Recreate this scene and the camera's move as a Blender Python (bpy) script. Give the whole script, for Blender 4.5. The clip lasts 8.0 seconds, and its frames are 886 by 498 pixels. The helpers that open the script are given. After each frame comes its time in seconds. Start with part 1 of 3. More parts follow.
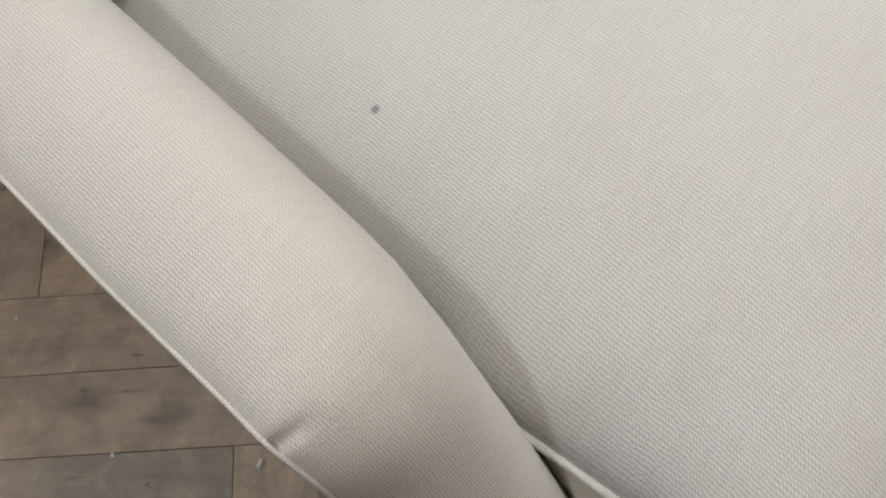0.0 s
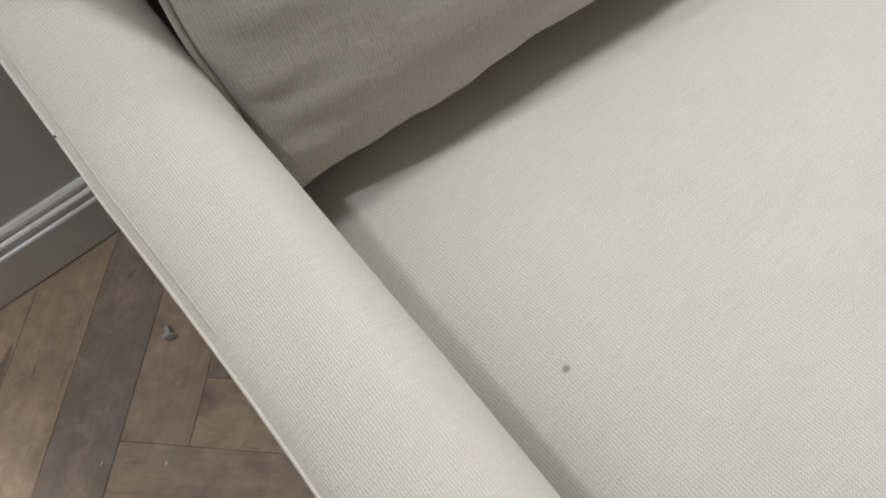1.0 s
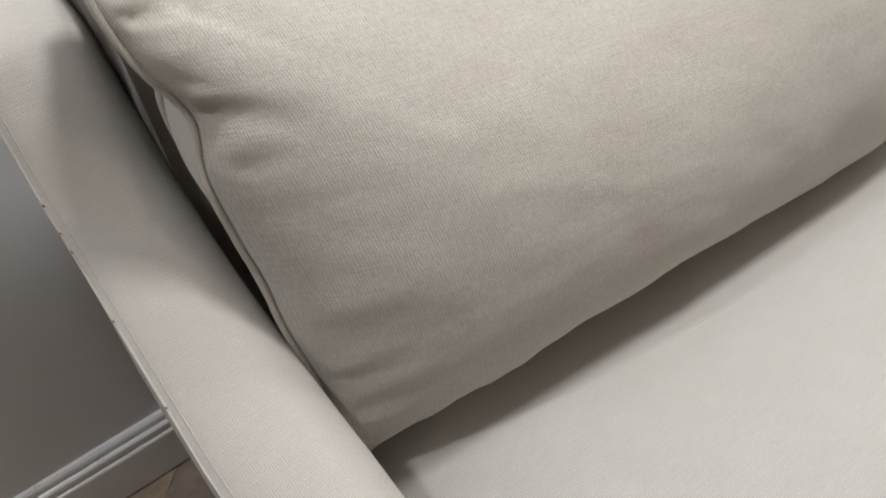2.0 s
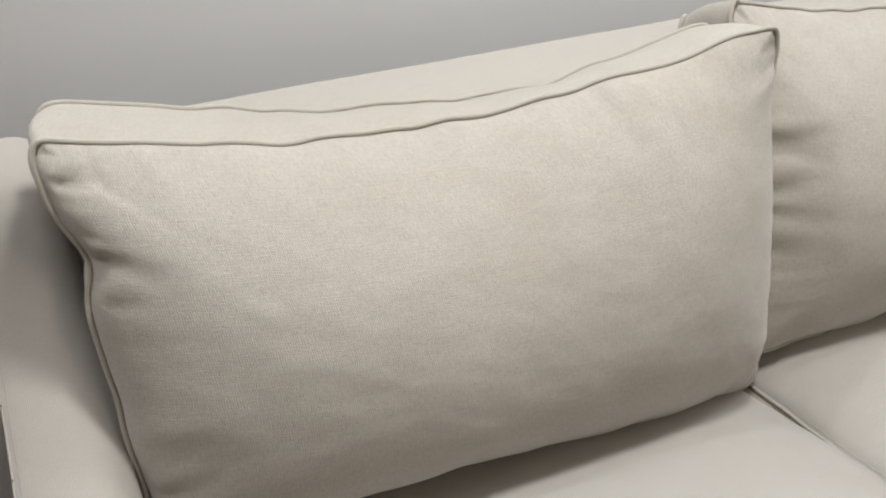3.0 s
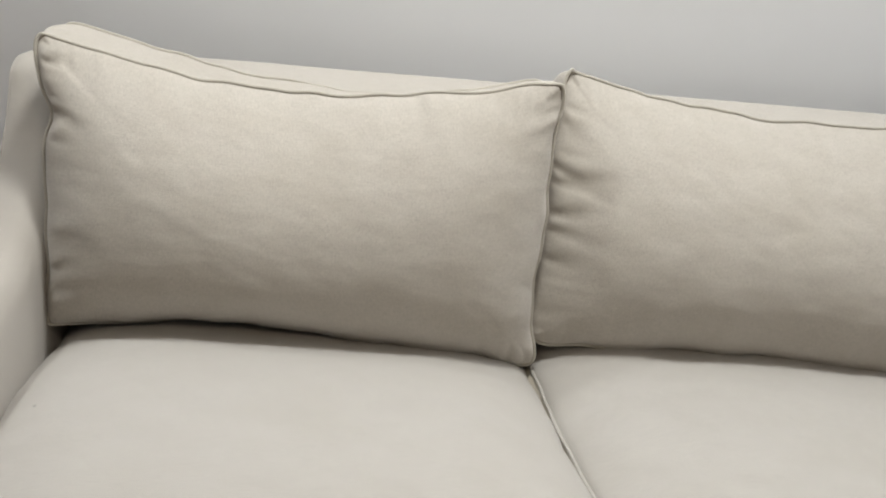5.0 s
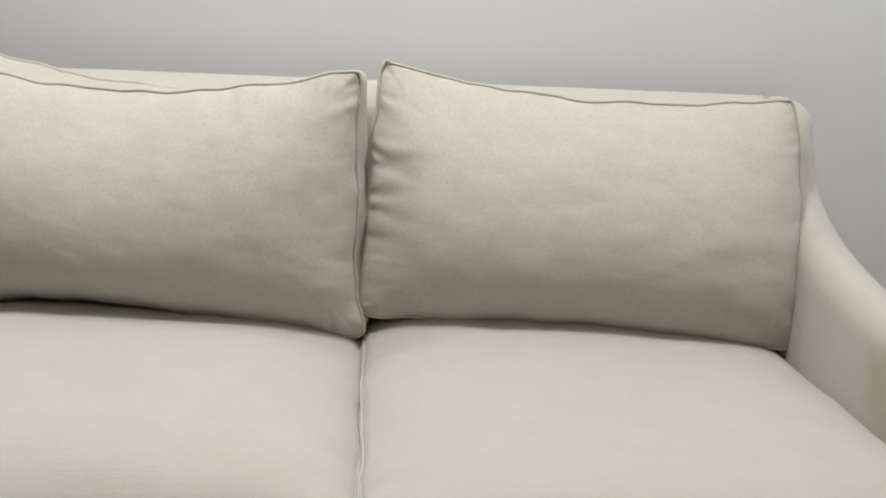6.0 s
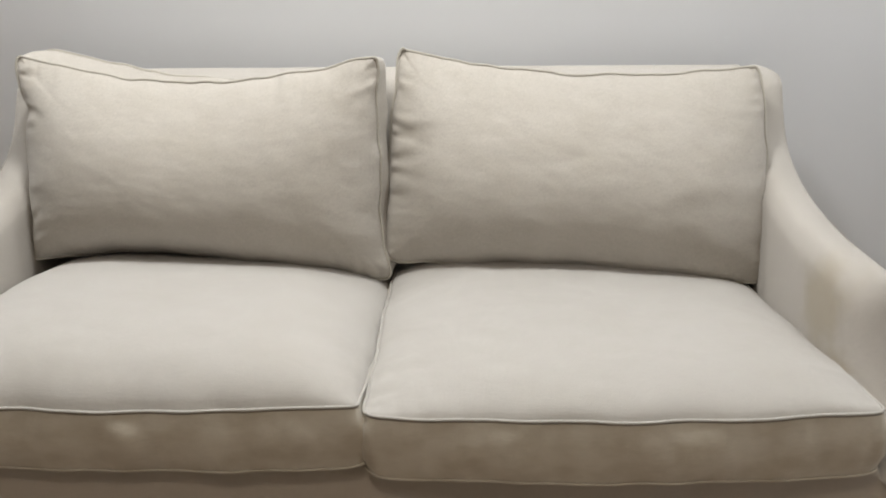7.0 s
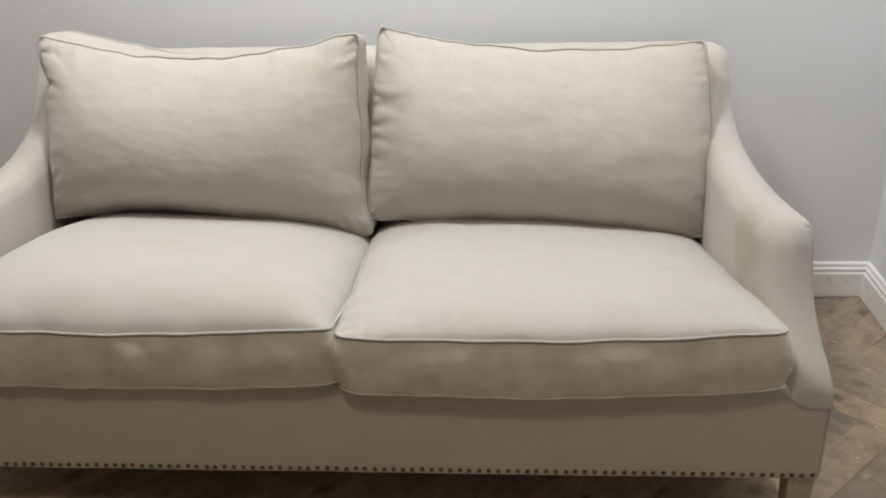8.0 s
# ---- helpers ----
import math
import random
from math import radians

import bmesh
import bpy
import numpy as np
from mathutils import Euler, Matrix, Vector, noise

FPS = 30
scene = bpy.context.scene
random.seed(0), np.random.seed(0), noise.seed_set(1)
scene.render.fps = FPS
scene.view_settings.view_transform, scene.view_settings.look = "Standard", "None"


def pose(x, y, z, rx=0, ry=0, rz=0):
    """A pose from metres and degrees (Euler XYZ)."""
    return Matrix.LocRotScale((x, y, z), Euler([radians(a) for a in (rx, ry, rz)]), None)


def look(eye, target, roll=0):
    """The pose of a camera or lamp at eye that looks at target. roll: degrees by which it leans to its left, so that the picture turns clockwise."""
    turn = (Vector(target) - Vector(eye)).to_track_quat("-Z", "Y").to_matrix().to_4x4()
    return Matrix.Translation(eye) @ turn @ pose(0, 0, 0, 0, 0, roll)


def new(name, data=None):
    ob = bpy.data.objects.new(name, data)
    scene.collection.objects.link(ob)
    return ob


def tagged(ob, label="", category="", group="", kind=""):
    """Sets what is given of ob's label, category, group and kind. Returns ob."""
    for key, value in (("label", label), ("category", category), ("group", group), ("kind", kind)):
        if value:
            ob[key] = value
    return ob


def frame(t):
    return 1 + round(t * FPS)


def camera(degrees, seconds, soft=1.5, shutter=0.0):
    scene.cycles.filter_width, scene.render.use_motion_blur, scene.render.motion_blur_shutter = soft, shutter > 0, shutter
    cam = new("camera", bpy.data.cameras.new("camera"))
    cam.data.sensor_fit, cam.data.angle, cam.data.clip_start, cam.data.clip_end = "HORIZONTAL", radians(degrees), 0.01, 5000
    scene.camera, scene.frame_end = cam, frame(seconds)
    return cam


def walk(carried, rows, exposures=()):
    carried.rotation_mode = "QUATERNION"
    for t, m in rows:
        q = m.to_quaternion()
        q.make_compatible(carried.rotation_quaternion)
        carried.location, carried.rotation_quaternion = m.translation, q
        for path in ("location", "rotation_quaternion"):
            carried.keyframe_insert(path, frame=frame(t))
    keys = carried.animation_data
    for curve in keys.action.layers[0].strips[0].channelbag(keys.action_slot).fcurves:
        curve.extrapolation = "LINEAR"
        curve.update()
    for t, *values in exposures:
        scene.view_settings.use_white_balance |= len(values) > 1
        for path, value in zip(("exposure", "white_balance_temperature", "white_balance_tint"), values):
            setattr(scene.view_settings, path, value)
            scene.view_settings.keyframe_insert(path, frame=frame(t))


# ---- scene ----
cam = camera(50.9, 8.0, soft=2.0)
PATH = [
    (0, (-0.8944, 0.1309, 0.9702), (-0.4447, 0.7285, -0.9921), -11.62),
    (0.5, (-0.8985, 0.1748, 1.0192), (-0.4279, 0.9566, -0.8722), -12.45),
    (1, (-0.9092, 0.1895, 1.0569), (-0.4010, 1.1361, -0.7475), -11.98),
    (1.2, (-0.9098, 0.1945, 1.0828), (-0.3668, 1.1876, -0.6861), -11.86),
    (1.5, (-0.9073, 0.1957, 1.1068), (-0.3010, 1.2969, -0.5755), -10.51),
    (2, (-0.9324, 0.1826, 1.1623), (-0.2089, 1.4550, -0.3436), -9.20),
    (2.2, (-0.9218, 0.1514, 1.1756), (-0.2167, 1.5352, -0.2379), -9.69),
    (3.3, (-0.7777, -0.1887, 1.2815), (-0.0489, 1.4570, 0.1995), 3.67),
    (3.5, (-0.7625, -0.2833, 1.2794), (-0.1065, 1.4140, 0.2310), 4.35),
    (4, (-0.7732, -0.4826, 1.3048), (-0.1353, 1.2507, 0.3055), 6.75),
    (4.5, (-0.5928, -0.6149, 1.3144), (-0.1888, 1.2013, 0.3406), 7.20),
    (5, (-0.4221, -0.6762, 1.3248), (-0.0963, 1.1563, 0.3525), 7.75),
    (5.2, (-0.3667, -0.6861, 1.3032), (-0.0121, 1.1601, 0.3674), 6.36),
    (6.3, (0.1277, -0.9706, 1.3472), (0.1676, 0.9189, 0.4317), 1.94),
    (6.5, (0.1510, -1.0392, 1.3630), (0.1453, 0.8505, 0.4471), 1.00),
    (7, (0.2014, -1.2230, 1.3695), (0.1123, 0.6709, 0.4668), -1.10),
    (7.3, (0.2573, -1.3092, 1.3690), (0.1386, 0.5856, 0.4715), -1.60),
    (7.5, (0.2920, -1.3509, 1.3635), (0.1846, 0.5435, 0.4638), -1.77),
    (8, (0.3204, -1.4693, 1.3687), (0.1861, 0.4240, 0.4701), -1.77),
]
EXPOSURES = [(0, -0.10, 6400, 9), (1, -0.09, 6400, 9), (1.8, -0.09, 6420, 10), (2.2, -0.22, 6430, 10), (3.5, -0.24, 6560, 9), (4.5, -0.21, 6560, 8), (5.2, -0.18, 6550, 8), (6.5, -0.13, 6550, 9), (8, -0.05, 6540, 9)]
walk(cam, [(t, look(eye, target, roll)) for t, eye, target, roll in PATH], EXPOSURES)

# ---- world, light, exposure ----
world = bpy.data.worlds.new("room_world")
scene.world = world
world.use_nodes = True
world.node_tree.nodes["Background"].inputs[0].default_value = (0.9, 0.95, 1.0, 1)
world.node_tree.nodes["Background"].inputs[1].default_value = 0.02


def ceiling_or_fill_lamp(x, y, watts, size, colour):
    data = bpy.data.lights.new("ceiling_or_fill_lamp", "AREA")
    data.shape, data.size, data.energy, data.color = "DISK", size, watts, colour
    ob = new("ceiling_or_fill_lamp", data)
    ob.matrix_world = pose(x, y, 2.475)
    return ob


ceiling_or_fill_lamp(-1.48, 0.93, 15, 0.16, (0.98, 0.99, 1.0))
ceiling_or_fill_lamp(-0.16, 0.50, 29, 0.30, (1.0, 0.99, 0.98))
ceiling_or_fill_lamp(1.12, 0.56, 12, 0.20, (0.98, 0.99, 1.0))
# warm fill with no known lamp, added to brighten the front rail and boxing
ceiling_or_fill_lamp(0.0, -1.30, 14, 0.30, (1.0, 0.85, 0.68))

# ---- materials ----


def material(name, colour, rough=0.6, metal=0.0):
    m = bpy.data.materials.new(name)
    m.use_nodes = True
    b = m.node_tree.nodes["Principled BSDF"]
    b.inputs["Base Color"].default_value = (*colour, 1)
    b.inputs["Roughness"].default_value = rough
    b.inputs["Metallic"].default_value = metal
    return m, m.node_tree.nodes, m.node_tree.links, b


def node(nodes, kind, **values):
    n = nodes.new(kind)
    for key, value in values.items():
        if key in n.inputs:
            n.inputs[key].default_value = value
    return n


def math_node(nodes, links, op, a, b=None):
    n = nodes.new("ShaderNodeMath")
    n.operation = op
    for slot, value in enumerate((a, b)):
        if value is None:
            continue
        if isinstance(value, (int, float)):
            n.inputs[slot].default_value = value
        else:
            links.new(value, n.inputs[slot])
    return n.outputs[0]


def mix_colour(nodes, links, factor, a, b, mode="MIX"):
    n = nodes.new("ShaderNodeMix")
    n.data_type, n.blend_type = "RGBA", mode
    for slot, value in ((0, factor), (6, a), (7, b)):
        if isinstance(value, (int, float)):
            n.inputs[slot].default_value = value
        elif isinstance(value, tuple):
            n.inputs[slot].default_value = (*value, 1)
        else:
            links.new(value, n.inputs[slot])
    return n.outputs[2]


def ramp(nodes, links, value, low, high):
    n = nodes.new("ShaderNodeMapRange")
    links.new(value, n.inputs[0])
    n.inputs[1].default_value, n.inputs[2].default_value = low, high
    return n.outputs[0]


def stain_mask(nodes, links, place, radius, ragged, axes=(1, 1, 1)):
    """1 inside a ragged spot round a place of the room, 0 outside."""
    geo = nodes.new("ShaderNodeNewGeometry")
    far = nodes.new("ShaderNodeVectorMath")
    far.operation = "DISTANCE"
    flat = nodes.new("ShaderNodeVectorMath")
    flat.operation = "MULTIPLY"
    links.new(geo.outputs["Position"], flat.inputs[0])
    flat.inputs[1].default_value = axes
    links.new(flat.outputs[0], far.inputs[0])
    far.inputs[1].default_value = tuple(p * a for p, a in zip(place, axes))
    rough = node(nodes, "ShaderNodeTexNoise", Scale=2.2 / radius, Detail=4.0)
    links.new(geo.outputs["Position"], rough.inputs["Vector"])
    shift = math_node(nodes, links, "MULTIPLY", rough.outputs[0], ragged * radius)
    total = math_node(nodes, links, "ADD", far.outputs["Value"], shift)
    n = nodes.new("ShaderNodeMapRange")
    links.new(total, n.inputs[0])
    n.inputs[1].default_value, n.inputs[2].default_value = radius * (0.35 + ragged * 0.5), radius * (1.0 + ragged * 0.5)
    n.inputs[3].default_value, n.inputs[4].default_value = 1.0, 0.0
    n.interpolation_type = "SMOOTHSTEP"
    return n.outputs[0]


def fabric(name, colour, pitch=0.0019, weave=0.55, slub=0.15, relief=0.0007, stains=(), soiling=0.0, mottle=0.0):
    """Plain-woven linen-like upholstery cloth: crossing threads, slubs, faint soiling."""
    m, nodes, links, b = material(name, colour, 0.92)
    b.inputs["Specular IOR Level"].default_value = 0.18
    b.inputs["Sheen Weight"].default_value = 0.25
    b.inputs["Sheen Roughness"].default_value = 0.5
    uv = nodes.new("ShaderNodeUVMap")
    uv.uv_map = "weave"
    split = nodes.new("ShaderNodeSeparateXYZ")
    wob = node(nodes, "ShaderNodeTexNoise", Scale=120.0, Detail=2.0)
    links.new(uv.outputs[0], wob.inputs["Vector"])
    wv = nodes.new("ShaderNodeVectorMath")
    wv.operation = "MULTIPLY_ADD"
    links.new(wob.outputs["Color"], wv.inputs[0])
    wv.inputs[1].default_value = (0.0026, 0.0026, 0)
    links.new(uv.outputs[0], wv.inputs[2])
    links.new(wv.outputs[0], split.inputs[0])
    k = 2 * math.pi / pitch
    # twill: upright ribs and the diagonals that the floats draw across them
    across = math_node(nodes, links, "MULTIPLY", split.outputs[0], k)
    aslant = math_node(nodes, links, "MULTIPLY", math_node(nodes, links, "SUBTRACT", split.outputs[0], split.outputs[1]), k)
    sx = math_node(nodes, links, "MULTIPLY", math_node(nodes, links, "SINE", across), 0.64)
    sy = math_node(nodes, links, "MULTIPLY", math_node(nodes, links, "SINE", aslant), 0.56)
    checks = math_node(nodes, links, "ADD", sx, sy)
    fine = node(nodes, "ShaderNodeTexNoise", Scale=650.0, Detail=2.0)
    links.new(uv.outputs[0], fine.inputs["Vector"])
    # slubs: threads of uneven thickness, drawn out along the cloth
    drawn = nodes.new("ShaderNodeMapping")
    drawn.inputs["Scale"].default_value = (45, 560, 1)
    links.new(uv.outputs[0], drawn.inputs[0])
    slubs = node(nodes, "ShaderNodeTexNoise", Scale=1.0, Detail=3.0, Roughness=0.6)
    links.new(drawn.outputs[0], slubs.inputs["Vector"])
    large = node(nodes, "ShaderNodeTexNoise", Scale=5.0, Detail=4.0, Roughness=0.55)
    links.new(uv.outputs[0], large.inputs["Vector"])
    height = math_node(nodes, links, "ADD", math_node(nodes, links, "MULTIPLY", fine.outputs[0], 0.5), math_node(nodes, links, "MULTIPLY", slubs.outputs[0], slub * 4))
    height = math_node(nodes, links, "ADD", height, math_node(nodes, links, "MULTIPLY", checks, weave * 0.18))
    dark = tuple(c * 0.74 for c in colour)
    light = tuple(min(1, c * 1.22) for c in colour)
    tone = math_node(nodes, links, "ADD", math_node(nodes, links, "MULTIPLY", checks, weave * 0.52), math_node(nodes, links, "MULTIPLY", slubs.outputs[0], 0.5))
    tone = math_node(nodes, links, "ADD", tone, math_node(nodes, links, "MULTIPLY", fine.outputs[0], 0.3))
    tone = math_node(nodes, links, "ADD", tone, 0.1)
    if mottle:
        # brushed nap: short uneven streaks along both threads
        for squeeze, share in (((170, 420, 1), 0.6), ((520, 130, 1), 1.0)):
            comb = nodes.new("ShaderNodeMapping")
            comb.inputs["Scale"].default_value = squeeze
            links.new(uv.outputs[0], comb.inputs[0])
            nap = node(nodes, "ShaderNodeTexNoise", Scale=1.0, Detail=3.0, Roughness=0.6, Distortion=0.5)
            links.new(comb.outputs[0], nap.inputs["Vector"])
            tone = math_node(nodes, links, "ADD", tone, math_node(nodes, links, "MULTIPLY", math_node(nodes, links, "SUBTRACT", nap.outputs[0], 0.5), mottle * share))
            height = math_node(nodes, links, "ADD", height, math_node(nodes, links, "MULTIPLY", nap.outputs[0], mottle * share * 0.14))
    bump = node(nodes, "ShaderNodeBump", Strength=1.0, Distance=relief)
    links.new(height, bump.inputs["Height"])
    links.new(bump.outputs[0], b.inputs["Normal"])
    col = mix_colour(nodes, links, ramp(nodes, links, tone, 0.0, 1.0), dark, light)
    soil = tuple(c * f for c, f in zip(colour, (0.90, 0.89, 0.85)))
    col = mix_colour(nodes, links, math_node(nodes, links, "MULTIPLY", ramp(nodes, links, large.outputs[0], 0.45, 0.75), 0.3), col, soil)
    if soiling:
        # hand and trouser soil: brownish blotches drawn out along the cloth, rubbed paler between
        smear = nodes.new("ShaderNodeMapping")
        smear.inputs["Scale"].default_value = (13, 19, 1)
        links.new(uv.outputs[0], smear.inputs[0])
        blot = node(nodes, "ShaderNodeTexNoise", Scale=1.0, Detail=4.0, Roughness=0.5)
        links.new(smear.outputs[0], blot.inputs["Vector"])
        col = mix_colour(nodes, links, math_node(nodes, links, "MULTIPLY", ramp(nodes, links, blot.outputs[0], 0.42, 0.66), soiling), col, tuple(c * f for c, f in zip(colour, (0.60, 0.54, 0.45))))
        col = mix_colour(nodes, links, math_node(nodes, links, "MULTIPLY", ramp(nodes, links, blot.outputs[0], 0.40, 0.28), soiling * 0.2), col, tuple(c * 1.25 for c in colour))
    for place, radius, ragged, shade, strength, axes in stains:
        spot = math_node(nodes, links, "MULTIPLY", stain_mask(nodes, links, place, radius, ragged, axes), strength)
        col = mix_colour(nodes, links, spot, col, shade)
    links.new(col, b.inputs["Base Color"])
    return m


CLOTH = (0.442, 0.427, 0.394)
FABRIC_SEAT = fabric("seat_cloth", tuple(c * f for c, f in zip(CLOTH, (1.000, 0.994, 1.004))), pitch=0.0020, weave=0.68, soiling=0.06, stains=[((-0.7520, 0.3560, 0.51), 0.0036, 0.5, (0.06, 0.05, 0.045), 0.62, (1, 1, 0))])
FABRIC_BACK = fabric("back_cloth", tuple(c * f for c, f in zip(CLOTH, (1.01, 0.978, 0.948))), pitch=0.0022, weave=0.46, slub=0.12, relief=0.0006, soiling=0.12, mottle=1.0)
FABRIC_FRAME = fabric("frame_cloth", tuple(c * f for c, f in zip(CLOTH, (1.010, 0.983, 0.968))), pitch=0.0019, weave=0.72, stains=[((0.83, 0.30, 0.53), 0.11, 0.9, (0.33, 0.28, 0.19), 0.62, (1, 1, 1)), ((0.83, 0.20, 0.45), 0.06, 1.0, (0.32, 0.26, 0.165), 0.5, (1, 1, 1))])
FABRIC_BOXING = fabric("soiled_boxing_cloth", tuple(c * f for c, f in zip(CLOTH, (1.30, 1.26, 1.17))), pitch=0.0016, weave=0.35, soiling=0.46)
FABRIC_RAIL = fabric("rail_cloth", tuple(c * f for c, f in zip(CLOTH, (1.05, 0.99, 0.93))), weave=0.4, soiling=0.10)
FABRIC_PIPING = fabric("piping_cloth", tuple(c * 1.0 for c in CLOTH), pitch=0.0016, weave=0.5, slub=0.2)
FABRIC_CORD = fabric("back_piping_cloth", tuple(c * f for c, f in zip(CLOTH, (1.0, 0.975, 0.92))), pitch=0.0016, weave=0.4, slub=0.2)


def wall_paint(name, colour):
    m, nodes, links, b = material(name, colour, 0.55)
    geo = nodes.new("ShaderNodeNewGeometry")
    roller = node(nodes, "ShaderNodeTexNoise", Scale=260.0, Detail=3.0)
    links.new(geo.outputs["Position"], roller.inputs["Vector"])
    large = node(nodes, "ShaderNodeTexNoise", Scale=1.7, Detail=5.0)
    links.new(geo.outputs["Position"], large.inputs["Vector"])
    bump = node(nodes, "ShaderNodeBump", Strength=0.12, Distance=0.0006)
    links.new(roller.outputs[0], bump.inputs["Height"])
    links.new(bump.outputs[0], b.inputs["Normal"])
    col = mix_colour(nodes, links, ramp(nodes, links, large.outputs[0], 0.3, 0.7), tuple(c * 0.975 for c in colour), tuple(c * 1.02 for c in colour))
    links.new(col, b.inputs["Base Color"])
    return m


WALL = wall_paint("wall_paint", (0.736, 0.750, 0.766))
CEILING = wall_paint("ceiling_paint", (0.82, 0.82, 0.81))


def gloss_paint(name, colour):
    m, nodes, links, b = material(name, colour, 0.32)
    geo = nodes.new("ShaderNodeNewGeometry")
    drag = nodes.new("ShaderNodeMapping")
    drag.inputs["Scale"].default_value = (6, 6, 160)
    links.new(geo.outputs["Position"], drag.inputs[0])
    brush = node(nodes, "ShaderNodeTexNoise", Scale=1.0, Detail=3.0)
    links.new(drag.outputs[0], brush.inputs["Vector"])
    scuff = node(nodes, "ShaderNodeTexNoise", Scale=26.0, Detail=6.0, Roughness=0.7)
    links.new(geo.outputs["Position"], scuff.inputs["Vector"])
    bump = node(nodes, "ShaderNodeBump", Strength=0.1, Distance=0.001)
    links.new(brush.outputs[0], bump.inputs["Height"])
    links.new(bump.outputs[0], b.inputs["Normal"])
    col = mix_colour(nodes, links, ramp(nodes, links, scuff.outputs[0], 0.60, 0.72), colour, (0.50, 0.48, 0.46))
    links.new(col, b.inputs["Base Color"])
    return m


SKIRTING = gloss_paint("skirting_paint", (0.80, 0.80, 0.80))


def oak(name, colours, grain=1.0):
    """Brushed oak: long grain along local x, knots, a tone of its own for each plank."""
    m, nodes, links, b = material(name, colours[0], 0.5)
    info = nodes.new("ShaderNodeObjectInfo")
    geo = nodes.new("ShaderNodeNewGeometry")
    rnd = math_node(nodes, links, "ADD", info.outputs["Random"], geo.outputs["Random Per Island"])
    shift = nodes.new("ShaderNodeCombineXYZ")
    links.new(math_node(nodes, links, "MULTIPLY", rnd, 37.0), shift.inputs[0])
    links.new(math_node(nodes, links, "MULTIPLY", rnd, 91.0), shift.inputs[1])
    place = nodes.new("ShaderNodeVectorMath")
    uv = nodes.new("ShaderNodeUVMap")
    uv.uv_map = "grain"
    links.new(uv.outputs[0], place.inputs[0])
    links.new(shift.outputs[0], place.inputs[1])
    drawn = nodes.new("ShaderNodeMapping")
    drawn.inputs["Scale"].default_value = (9 * grain, 130 * grain, 1)
    links.new(place.outputs[0], drawn.inputs[0])
    fibres = node(nodes, "ShaderNodeTexNoise", Scale=1.0, Detail=6.0, Roughness=0.65, Distortion=0.6)
    links.new(drawn.outputs[0], fibres.inputs["Vector"])
    bands = nodes.new("ShaderNodeMapping")
    bands.inputs["Scale"].default_value = (3.5 * grain, 26 * grain, 1)
    links.new(place.outputs[0], bands.inputs[0])
    rings = node(nodes, "ShaderNodeTexNoise", Scale=1.0, Detail=4.0, Distortion=1.4)
    links.new(bands.outputs[0], rings.inputs["Vector"])
    knots_at = nodes.new("ShaderNodeMapping")
    knots_at.inputs["Scale"].default_value = (8.0, 13.0, 1)
    links.new(place.outputs[0], knots_at.inputs[0])
    warp = node(nodes, "ShaderNodeTexNoise", Scale=4.0, Detail=3.0)
    links.new(knots_at.outputs[0], warp.inputs["Vector"])
    kv = nodes.new("ShaderNodeVectorMath")
    kv.operation = "MULTIPLY_ADD"
    links.new(warp.outputs["Color"], kv.inputs[0])
    kv.inputs[1].default_value = (0.35, 0.35, 0)
    links.new(knots_at.outputs[0], kv.inputs[2])
    knots = node(nodes, "ShaderNodeTexVoronoi", Scale=1.0)
    links.new(kv.outputs[0], knots.inputs["Vector"])
    knot = ramp(nodes, links, knots.outputs["Distance"], 0.30, 0.06)
    rare = ramp(nodes, links, knots.outputs["Color"], 0.43, 0.55)
    knot = math_node(nodes, links, "MULTIPLY", knot, rare)
    tone = mix_colour(nodes, links, ramp(nodes, links, math_node(nodes, links, "FRACT", rnd), 0.1, 0.9), colours[0], colours[1])
    tone = mix_colour(nodes, links, math_node(nodes, links, "MULTIPLY", ramp(nodes, links, rings.outputs[0], 0.38, 0.68), 0.55), tone, colours[2])
    tone = mix_colour(nodes, links, math_node(nodes, links, "MULTIPLY", ramp(nodes, links, fibres.outputs[0], 0.45, 0.75), 0.3), tone, colours[3])
    blotch = node(nodes, "ShaderNodeTexNoise", Scale=24.0, Detail=7.0, Roughness=0.68, Distortion=0.4)
    links.new(place.outputs[0], blotch.inputs["Vector"])
    tone = mix_colour(nodes, links, math_node(nodes, links, "MULTIPLY", ramp(nodes, links, blotch.outputs[0], 0.48, 0.70), 0.58), tone, colours[3])
    tone = mix_colour(nodes, links, math_node(nodes, links, "MULTIPLY", ramp(nodes, links, blotch.outputs[0], 0.46, 0.28), 0.45), tone, tuple(min(1, c * 1.35) for c in colours[0]))
    checks = nodes.new("ShaderNodeMapping")
    checks.inputs["Scale"].default_value = (11, 75, 1)
    links.new(place.outputs[0], checks.inputs[0])
    crack = node(nodes, "ShaderNodeTexNoise", Scale=1.0, Detail=5.0, Distortion=1.2)
    links.new(checks.outputs[0], crack.inputs["Vector"])
    tone = mix_colour(nodes, links, math_node(nodes, links, "MULTIPLY", ramp(nodes, links, crack.outputs[0], 0.66, 0.72), 0.6), tone, (0.07, 0.055, 0.045))
    tone = mix_colour(nodes, links, math_node(nodes, links, "MULTIPLY", knot, 0.7), tone, (0.035, 0.026, 0.02))
    links.new(tone, b.inputs["Base Color"])
    bump = node(nodes, "ShaderNodeBump", Strength=0.35, Distance=0.0007)
    links.new(fibres.outputs[0], bump.inputs["Height"])
    links.new(bump.outputs[0], b.inputs["Normal"])
    gloss = math_node(nodes, links, "ADD", math_node(nodes, links, "MULTIPLY", fibres.outputs[0], 0.25), 0.38)
    links.new(gloss, b.inputs["Roughness"])
    return m


